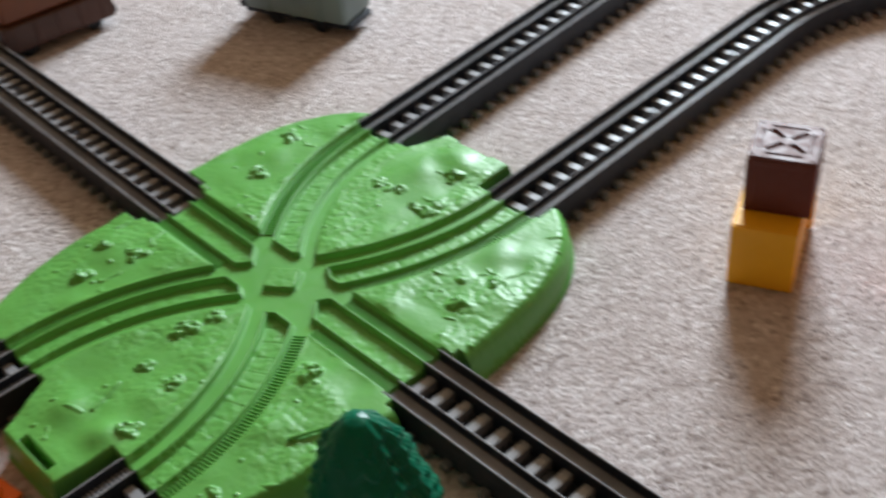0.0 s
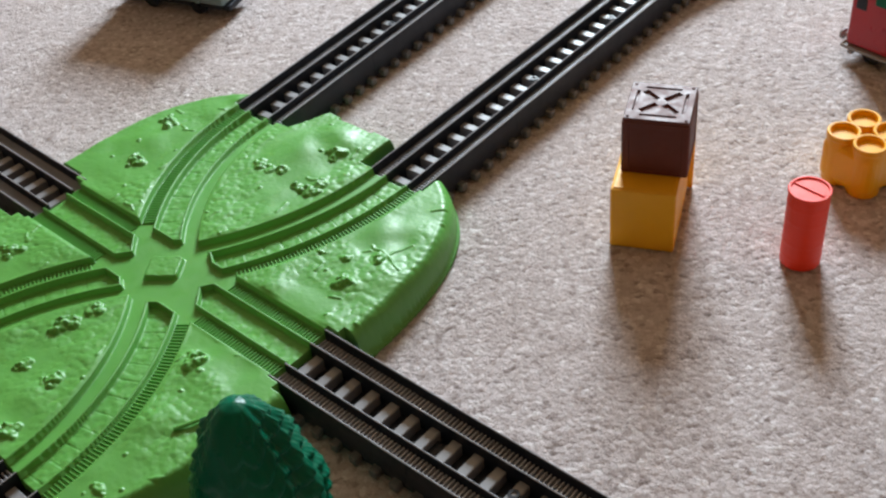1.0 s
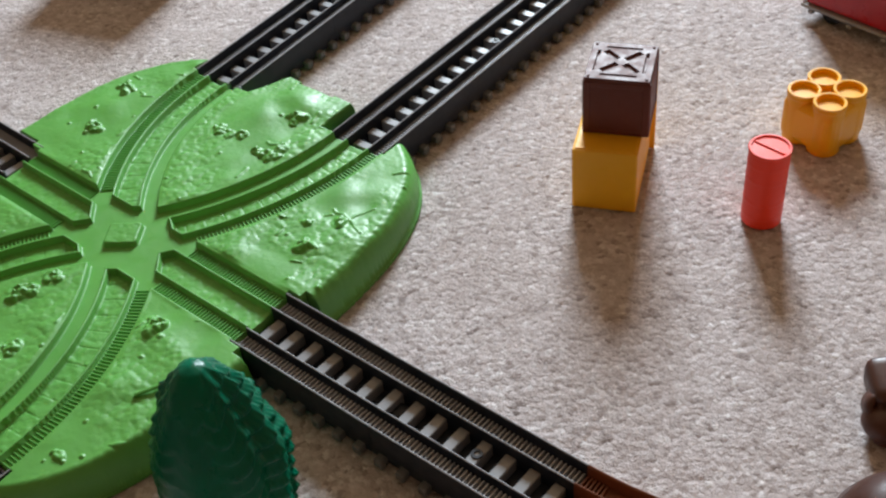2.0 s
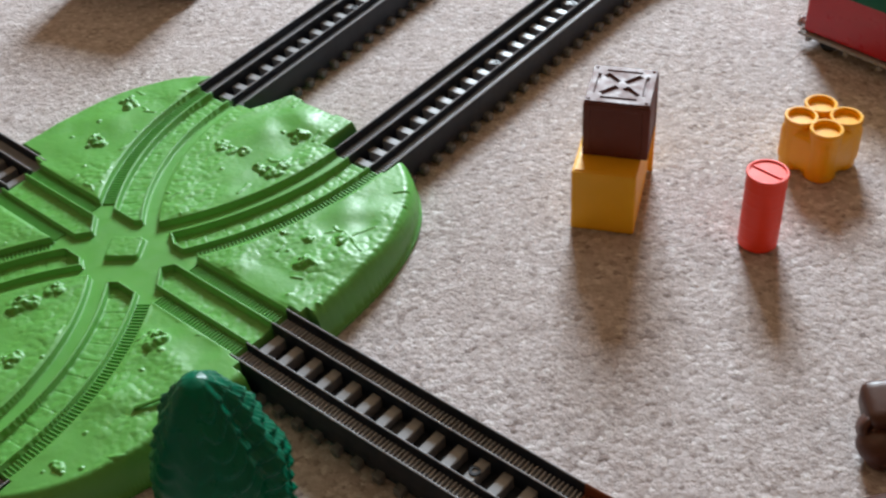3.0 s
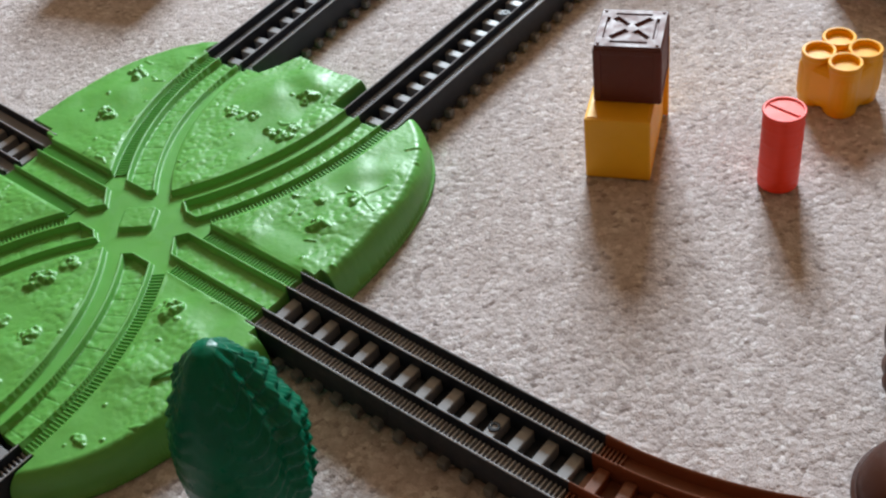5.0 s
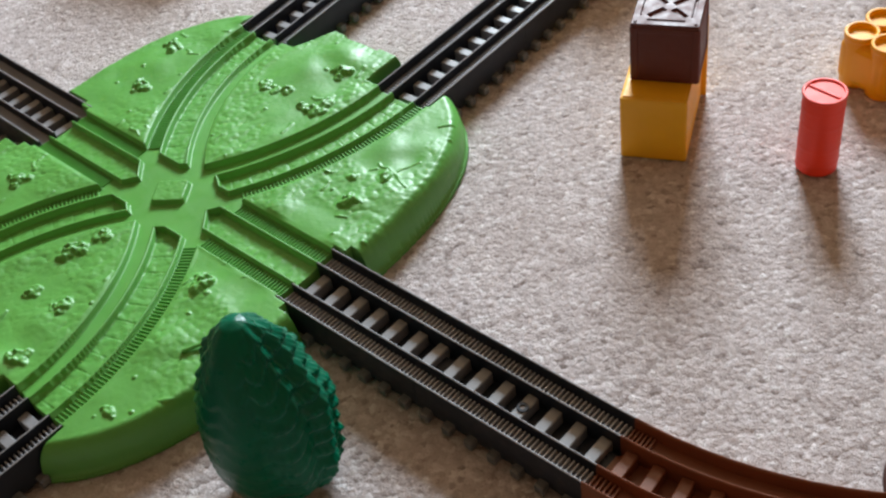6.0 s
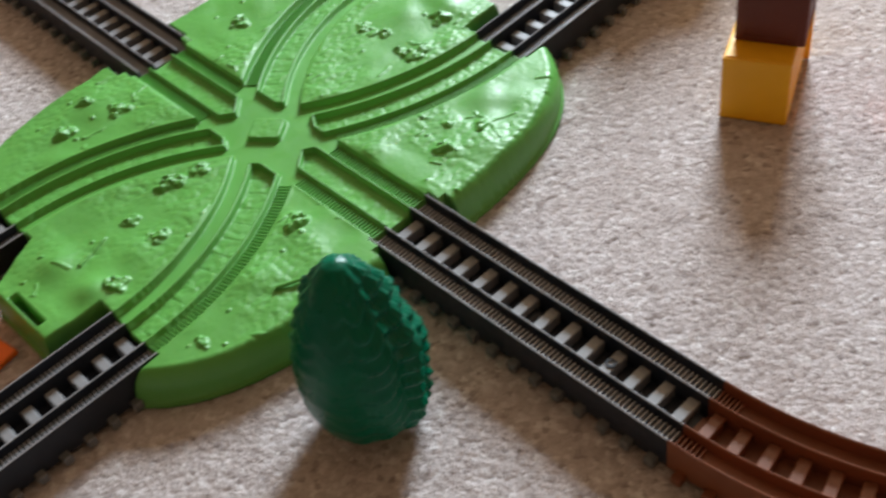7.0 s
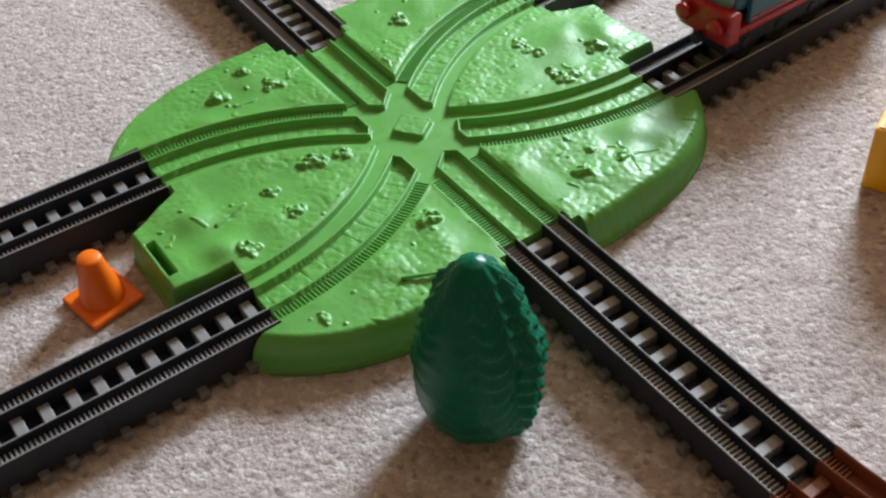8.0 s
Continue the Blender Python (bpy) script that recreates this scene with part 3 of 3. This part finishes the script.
straight_run(HX + SOUTH[0], HY - HALF_Y, -91.5, 3, BK + " beside the orange cone")
straight_run(HX + SOUTH[1], HY - HALF_Y, -90, 3, BK + " beside the orange cone")
x, y, a = straight_run(HX - HALF_X, 0.008, 179.0, 3, BK + " from the green crossing")
track(pose(x, y, 0, 0, 0, a), 0.34, 1.0, BLACK, "black curved plastic toy railway track on carpet")


# ---------- cargo ----------
def cargo_crate(m):
    t = thing("cargo_crate", m, "dark brown plastic toy crate with crossed lid, stacked on yellow box", "toy crate")
    a, h = 0.0281, 0.0545
    bm = box(-a, a, -a, a, 0, h, 0.0012)
    part("crate_body", bm, CRATE, t)
    k = np.linspace(-a, a, 91)
    X, Y = np.meshgrid(k, k, indexing="ij")
    U, V = (X + Y) / math.sqrt(2), (X - Y) / math.sqrt(2)
    groove = np.zeros(X.shape, bool)
    for p, q in ((U, V), (V, U)):                         # the arms of the cross
        groove |= (np.abs(p) > 0.0050) & (np.abs(p) < 0.0215) & (np.abs(np.abs(q) - 0.0) < 0.0027)
    for p, q in ((X, Y), (Y, X)):                         # the joints along the frame
        groove |= (np.abs(np.abs(p) - (a - 0.0072)) < 0.0015) & (np.abs(q) < 0.0150)
    Z = np.where(groove, h + 0.0003, h + 0.0026)
    rim = np.maximum(np.abs(X), np.abs(Y)) > a - 0.0002
    Z = np.where(rim, h - 0.0002, Z)
    n = np.arange(X.size).reshape(X.shape)
    faces = np.stack([n[:-1, :-1].ravel(), n[1:, :-1].ravel(), n[1:, 1:].ravel(), n[:-1, 1:].ravel()], 1)
    me = bpy.data.meshes.new("lid")
    me.from_pydata(np.stack([X.ravel(), Y.ravel(), Z.ravel()], 1).tolist(), [], faces.tolist())
    me.materials.append(CRATE)
    link("lid", me, t)
    for q in range(4):
        bm = bmesh.new()
        for x in (-a + 0.003, a - 0.003):
            add_box(bm, x - 0.003, x + 0.003, -a - 0.0008, -a + 0.002, 0.001, h - 0.001, 0.0005, 1)
        for z in (0.003, h - 0.004):
            add_box(bm, -a + 0.006, a - 0.006, -a - 0.0006, -a + 0.002, z - 0.002, z + 0.003, 0.0005, 1)
        part("side_frame", bm, CRATE, t, "", pose(0, 0, 0, 0, 0, 90 * q))
    for x in (-1, 1):
        for y in (-1, 1):
            part("bolt_head", lathe([(0.0014, h + 0.0024), (0.0014, h + 0.0032), (0.0008, h + 0.0036), (0, h + 0.0036)], 10), CRATE, t, "", pose(x * (a - 0.0035), y * (a - 0.0035), 0))
    return t


def yellow_box(m):
    t = thing("yellow_box", m, "plain yellow plastic toy box under a brown crate", "toy box")
    a = 0.0285
    bm = box(-a, a, -a, 0.0664, 0, 0.0640, 0.0022)
    part("box_body", bm, YELLOW, t)
    part("back_panel", box(-0.020, 0.0330, 0.0665, 0.0705, 0, 0.086, 0.001), YELLOW, t)
    part("lid", box(-a + 0.0025, a - 0.0025, -a + 0.0025, 0.064, 0.0636, 0.0648, 0.0005, 1), YELLOW, t)
    return t


def barrel(m):
    t = thing("toy_barrel", m, "red-orange plastic toy barrel standing on the carpet", "toy barrel")
    r, h = 0.0172, 0.0785
    pr = [(0, 0), (r - 0.002, 0), (r, 0.002)]
    for z in (0.012, 0.027, 0.050, 0.065):
        pr += [(r, z - 0.0020), (r + 0.0002, z - 0.001), (r + 0.0002, z + 0.001), (r, z + 0.0020)]
    pr += [(r, h - 0.003), (r + 0.0006, h - 0.0022), (r + 0.0006, h - 0.0006), (r, h), (r - 0.0016, h), (r - 0.002, h - 0.0014), (0, h - 0.0014)]
    part("barrel_body", lathe(pr, 72), RED_ORANGE, t)
    part("lid_bar", box(-0.0142, 0.0142, -0.0014, 0.0014, h - 0.0016, h - 0.0002, 0.0004, 1, pose(0, 0, 0, 0, 0, 154)), RED_ORANGE, t)
    return t


def barrel_bundle(m):
    t = thing("barrel_bundle", m, "bundle of four joined amber plastic toy barrels", "toy barrels")
    r, h, q = 0.0148, 0.053, 0.0142
    for x in (-q, q):
        for y in (-q, q):
            pr = [(0, 0), (r - 0.001, 0), (r, 0.0015)]
            pr += [(r, 0.040)]
            pr += [(r - 0.0004, h - 0.006), (r + 0.0003, h - 0.005), (r + 0.0003, h - 0.0006), (r - 0.0004, h), (r - 0.0022, h), (r - 0.0030, h - 0.0008), (r - 0.0034, h - 0.005), (0, h - 0.005)]
            part("barrel", lathe(pr, 32), AMBER, t, "", pose(x, y, 0))
    part("core", box(-0.0286, 0.0286, -0.0286, 0.0286, 0.001, h - 0.0055, 0.0120, 5), AMBER, t)
    return t


BOX_TURN = 24.5
yellow_box(pose(0.2395, 0.2935, 0, 0, 0, BOX_TURN) @ pose(0, 0.0285, 0))
cargo_crate(pose(0.2340, 0.3185, 0.0648, 0, 0, BOX_TURN) @ pose(0, 0.0285, 0))
barrel(pose(0.358, 0.360, 0, 0, 0, 20))
barrel_bundle(pose(0.347, 0.495, 0, 0, 0, -12))


def traffic_cone(m):
    t = thing("traffic_cone", m, "orange plastic toy traffic cone on a square base", "toy cone")
    part("base", box(-0.0247, 0.0247, -0.0247, 0.0247, 0, 0.006, 0.0026, 3), ORANGE, t)
    part("cone", lathe([(0.0188, 0.0055), (0.0182, 0.008), (0.0104, 0.047), (0.0100, 0.0495), (0.0088, 0.0510), (0, 0.0512)], 40), ORANGE, t, smooth=True)
    return t


traffic_cone(pose(-0.068, -0.304, 0, 0, 0, 10))


# ---------- tree ----------
def toy_tree(m):
    t = thing("toy_tree", m, "glossy dark green moulded plastic toy fir tree", "toy tree")
    n, k = 260, 200
    h = 0.150
    bm = bmesh.new()
    rings = []
    for j in range(k + 1):
        f = j / k
        z = 0.010 + h * f
        r0 = np.interp(f, (0, 0.05, 0.16, 0.34, 0.52, 0.70, 0.84, 0.92, 0.96, 0.985, 1), (0.0345, 0.0400, 0.0448, 0.0466, 0.0424, 0.0335, 0.0240, 0.0168, 0.0122, 0.0080, 0.0015))
        ring = []
        for i in range(n):
            a = 2 * math.pi * i / n
            front = max(0.0, 0.15 + 0.85 * math.cos(a + 0.15)) ** 1.8                # one plain, smooth face
            # heavy drooping boughs with close rows of needles across them
            bough = math.sin(5 * a + 4.0 * f + 0.7) * math.sin(9.5 * f + 2 * math.sin(2 * a)) + 0.4 * math.sin(11 * a - 7 * f)
            row = f * 12 + 0.60 * abs(math.sin(4.5 * a + 1)) + 0.25 * math.sin(3 * a)
            lip = (row % 1.0)
            needle = (0.5 - 0.5 * math.cos(2 * math.pi * lip ** 0.6)) * (0.85 + 0.15 * math.sin(57 * a + 9 * math.floor(row)))
            fade = (1 - 0.94 * front) * min(1, (1 - f) * 6)
            r = r0 + (0.0032 * bough + 0.0034 * needle - 0.0018) * fade
            ring.append(bm.verts.new((r * math.cos(a), r * math.sin(a), z)))
        rings.append(ring)
    for a, b in zip(rings, rings[1:]):
        for i in range(n):
            bm.faces.new((a[i], a[(i + 1) % n], b[(i + 1) % n], b[i]))
    bm.faces.new(rings[0][::-1])
    bm.faces.new(rings[-1])
    part("foliage", bm, TREE_GREEN, t, smooth=True)
    part("trunk", lathe([(0, 0), (0.026, 0), (0.026, 0.003), (0.018, 0.006), (0.016, 0.011), (0, 0.011)], 24), TREE_GREEN, t)
    return t


toy_tree(pose(0.2126, -0.1262, 0, 0, 0, -65))


# ---------- vehicles ----------
def wheel_mesh(r, w, name="wheel"):
    bm = lathe([(0, 0), (r, 0), (r, w * 0.7), (r * 0.86, w * 0.75), (r * 0.8, w * 0.55), (r * 0.35, w * 0.55), (r * 0.3, w), (0, w)], 24)
    return bm


def wheels(t, xs, y, r, z, material):
    for x in xs:
        for side in (1, -1):
            part("wheel", wheel_mesh(r, 0.006), material, t, "", pose(x, side * y, z, -90 * side, 0, 0))


def parked_wagon(m):
    t = thing("toy_wagon", m, "grey-blue plastic toy railway wagon standing on the carpet", "toy train")
    bm = box(-0.078, 0.078, -0.030, 0.030, 0.018, 0.110, 0.006, 3)
    part("wagon_body", bm, GREY_BLUE, t)
    part("underframe", box(-0.082, 0.082, -0.024, 0.024, 0.010, 0.0178, 0.002), BLACK, t)
    for y in (-0.018, 0.018):
        part("buffer", lathe([(0.003, 0), (0.003, 0.005), (0.006, 0.0055), (0.006, 0.008), (0, 0.008)], 16), BLACK, t, "", pose(-0.082, y, 0.018, 0, -90, 0))
    for x in (-0.04, 0, 0.04):
        part("side_rib", box(x - 0.003, x + 0.003, -0.0315, 0.0315, 0.019, 0.108, 0.0008, 1), GREY_BLUE, t)
    wheels(t, (-0.035, 0.035), 0.020, 0.011, 0.011, BLACK)
    return t


def red_coach(m):
    t = thing("red_toy_vehicle", m, "red plastic toy railway vehicle with silver running board", "toy train")
    part("coach_body", box(-0.075, 0.075, -0.028, 0.028, 0.016, 0.098, 0.005, 3), RED, t)
    part("running_board", box(-0.079, 0.079, -0.031, 0.031, 0.0118, 0.0158, 0.0015), SILVER, t, "silver running board")
    part("side_window", box(-0.069, -0.056, -0.0288, 0.0288, 0.060, 0.074, 0.002, 2), BLACK, t, "black window")
    part("side_panel", box(-0.048, 0.066, -0.0288, 0.0288, 0.070, 0.092, 0.001, 1), TREE_GREEN, t, "dark green side panel")
    part("roof", box(-0.077, 0.077, -0.029, 0.029, 0.0982, 0.105, 0.003), BLACK, t, "black roof")
    for y in (-0.018, 0.018):
        part("buffer", lathe([(0.003, 0), (0.003, 0.006), (0.006, 0.0065), (0.006, 0.009), (0, 0.009)], 16), SILVER, t, "silver buffer", pose(-0.076, y, 0.020, 0, -90, 0))
    for x in (-0.066, -0.020, 0.020, 0.066):
        part("step_bracket", box(x - 0.003, x + 0.003, -0.0318, 0.0318, 0.0075, 0.0116, 0.0008, 1), SILVER, t)
    wheels(t, (-0.045, 0.045), 0.020, 0.011, 0.011, BLACK)
    return t


def loaded_wagon(m):
    t = thing("toy_truck", m, "dark plastic toy railway truck with a rust red load", "toy train")
    part("truck_body", box(-0.075, 0.075, -0.031, 0.031, 0.012, 0.048, 0.003, 2), FIGURE, t, "dark brown truck body")
    part("load", box(-0.070, 0.068, -0.027, 0.027, 0.0482, 0.090, 0.009, 4), BROWN, t, "rust red load")
    for x in (-0.060, -0.030, 0.0, 0.030, 0.060):
        part("side_rib", box(x - 0.003, x + 0.003, -0.0325, 0.0325, 0.013, 0.046, 0.0008, 1), FIGURE, t)
    for x in (-0.075, 0.075):
        part("buffer_beam", box(x - 0.003, x + 0.003, -0.028, 0.028, 0.014, 0.024, 0.001, 1), BLACK, t)
    wheels(t, (-0.045, 0.045), 0.020, 0.011, 0.011, BLACK)
    return t


def engine(m):
    t = thing("toy_engine", m, "red and teal plastic toy steam engine running on black track", "toy train")
    part("buffer_beam", box(0.058, 0.075, -0.032, 0.032, 0.030, 0.064, 0.005, 3), RED, t, "glossy red buffer beam")
    for y in (-0.020, 0.020):
        part("buffer", lathe([(0.004, 0), (0.004, 0.005), (0.0085, 0.0055), (0.0085, 0.009), (0.006, 0.0105), (0, 0.011)], 24), RED, t, "glossy red buffer", pose(0.074, y, 0.050, 0, 90, 0), True)
    part("coupling", box(0.070, 0.086, -0.004, 0.004, 0.026, 0.036, 0.002), BLACK, t)
    part("underframe", box(-0.075, 0.064, -0.022, 0.022, 0.012, 0.034, 0.003), BLACK, t)
    part("footplate", box(-0.078, 0.0598, -0.030, 0.030, 0.036, 0.044, 0.002), RED, t)
    part("boiler", lathe([(0, 0), (0.021, 0), (0.023, 0.002), (0.023, 0.086), (0.021, 0.088), (0, 0.088)], 36), TEAL, t, "teal boiler", pose(-0.028, 0, 0.068, 0, 90, 0), True)
    part("smokebox_door", lathe([(0, 0), (0.021, 0), (0.0215, 0.003), (0.017, 0.005), (0, 0.007)], 36), GREY_BLUE, t, "grey round smokebox door", pose(0.0602, 0, 0.072, 0, 90, 0), True)
    part("cab", box(-0.076, -0.0285, -0.029, 0.029, 0.0442, 0.100, 0.004, 3), TEAL, t, "teal cab")
    part("cab_roof", box(-0.080, -0.025, -0.031, 0.031, 0.1002, 0.106, 0.003), BLACK, t)
    for y in (-1, 1):
        part("side_tank", box(-0.028, 0.045, min(y * 0.0235, y * 0.029), max(y * 0.0235, y * 0.029), 0.0442, 0.072, 0.002), TEAL, t)
        part("tank_stripe", box(-0.026, 0.043, min(y * 0.0288, y * 0.0296), max(y * 0.0288, y * 0.0296), 0.0480, 0.0505), RED, t, "red lining stripe")
    part("funnel", lathe([(0, 0), (0.007, 0), (0.006, 0.016), (0.009, 0.020), (0.009, 0.024), (0, 0.024)], 24), BLACK, t, "", pose(0.042, 0, 0.088))
    wheels(t, (-0.055, -0.008, 0.038), 0.0175, 0.018, 0.018, BLACK)
    return t


parked_wagon(pose(-0.483, 0.364, 0, 0, 0, 17))
red_coach(pose(0.318, 0.695, 0, 0, 0, -8))
loaded_wagon(pose(-0.722, 0.130, 0, 0, 0, 85))
ENGINE = engine(pose(NE2_X, 0.40, 0.0245, 0, 0, -90))


def tender(m):
    t = thing("toy_tender", m, "black plastic toy tender pulled behind the red engine", "toy train")
    part("tender_body", box(-0.050, 0.050, -0.029, 0.029, 0.030, 0.078, 0.004, 3), BLACK, t)
    part("coal_load", lathe([(0.026, 0.0), (0.022, 0.008), (0.012, 0.012), (0, 0.013)], 14), BLACK, t, "", pose(0, 0, 0.0782))
    part("underframe", box(-0.052, 0.052, -0.022, 0.022, 0.012, 0.0298, 0.002), BLACK, t)
    wheels(t, (-0.030, 0.030), 0.0175, 0.016, 0.016, BLACK)
    return t


TENDER = tender(pose(NE2_X, 0.55, 0.030, 0, 0, -90))


def toy_figure(m):
    """A lying brown moulded animal figure, one plain mesh."""
    bm = bmesh.new()
    add_box(bm, -0.016, 0.046, -0.012, 0.026, 0.006, 0.038, 0.010, 4, pose(0.003, 0.019, 0.002, 10, -8, 38))
    lathe([(0, 0.0015), (0.0050, 0.0015), (0.0060, 0.0040), (0.0078, 0.0050), (0.0098, 0.0046), (0.0112, 0.0025), (0.0115, -0.008), (0, -0.008)], 28, bm, pose(0, 0, 0.022, 55, 0, 40))
    lathe([(0, 0.004), (0.0030, 0.003), (0.0036, 0.0), (0, 0.0)], 14, bm, pose(0.0005, -0.001, 0.0235, 55, 0, 40))
    for x, y, z, r, f in ((0.008, -0.004, 0.013, 0.018, 0.72), (0.010, -0.010, 0.006, 0.010, 0.65), (0.034, 0.004, 0.010, 0.014, 0.7), (0.030, 0.016, 0.018, 0.022, 0.8)):
        bmesh.ops.create_uvsphere(bm, u_segments=20, v_segments=14, radius=1.0, matrix=Matrix.LocRotScale((x, y, z), None, (r, r * 0.9, r * f)))
    ob = part("toy_figure", bm, FIGURE, None, "", m, True)
    return tagged(ob, "brown moulded plastic toy animal lying on the carpet", "toy figure")


toy_figure(pose(0.532, 0.203, 0, 0, 0, 0))


def brown_dome(m):
    t = thing("toy_rock", m, "smooth red-brown plastic toy rock on the carpet", "toy rock")
    part("rock_shell", lathe([(0.046, 0), (0.047, 0.004), (0.044, 0.016), (0.036, 0.028), (0.022, 0.036), (0.008, 0.039), (0, 0.0395)], 40), ROCK, t, "", None, True)
    part("rock_rim", lathe([(0.046, 0), (0.050, 0.0), (0.050, 0.003), (0.0475, 0.0045), (0.046, 0.0045)], 40), ROCK, t)
    return t


brown_dome(pose(0.588, 0.126, 0))


# ---------- what moves ----------
def motions():
    speed, y_end = 0.13, 0.350

    straight_top = CURVE_Y

    lean = math.tan(radians(NE2_TURN - 90))

    def at(s):
        if s <= straight_top:
            return pose(NE2_X - (s - HY - HALF_Y) * lean, s, 0.0260, 0, 0, NE2_TURN - 180)
        x, y, h = along(0.62, -1.98, s - straight_top)
        a = radians(NE2_TURN)
        return pose(CURVE_X + x * math.cos(a) - y * math.sin(a), CURVE_Y + x * math.sin(a) + y * math.cos(a), 0.0260, 0, 0, math.degrees(h) + NE2_TURN - 180)

    for vehicle, behind in ((ENGINE, 0.0), (TENDER, 0.136)):
        walk(vehicle, [(i * 0.5, at(y_end + behind + speed * (8.0 - i * 0.5))) for i in range(17)])


motions()
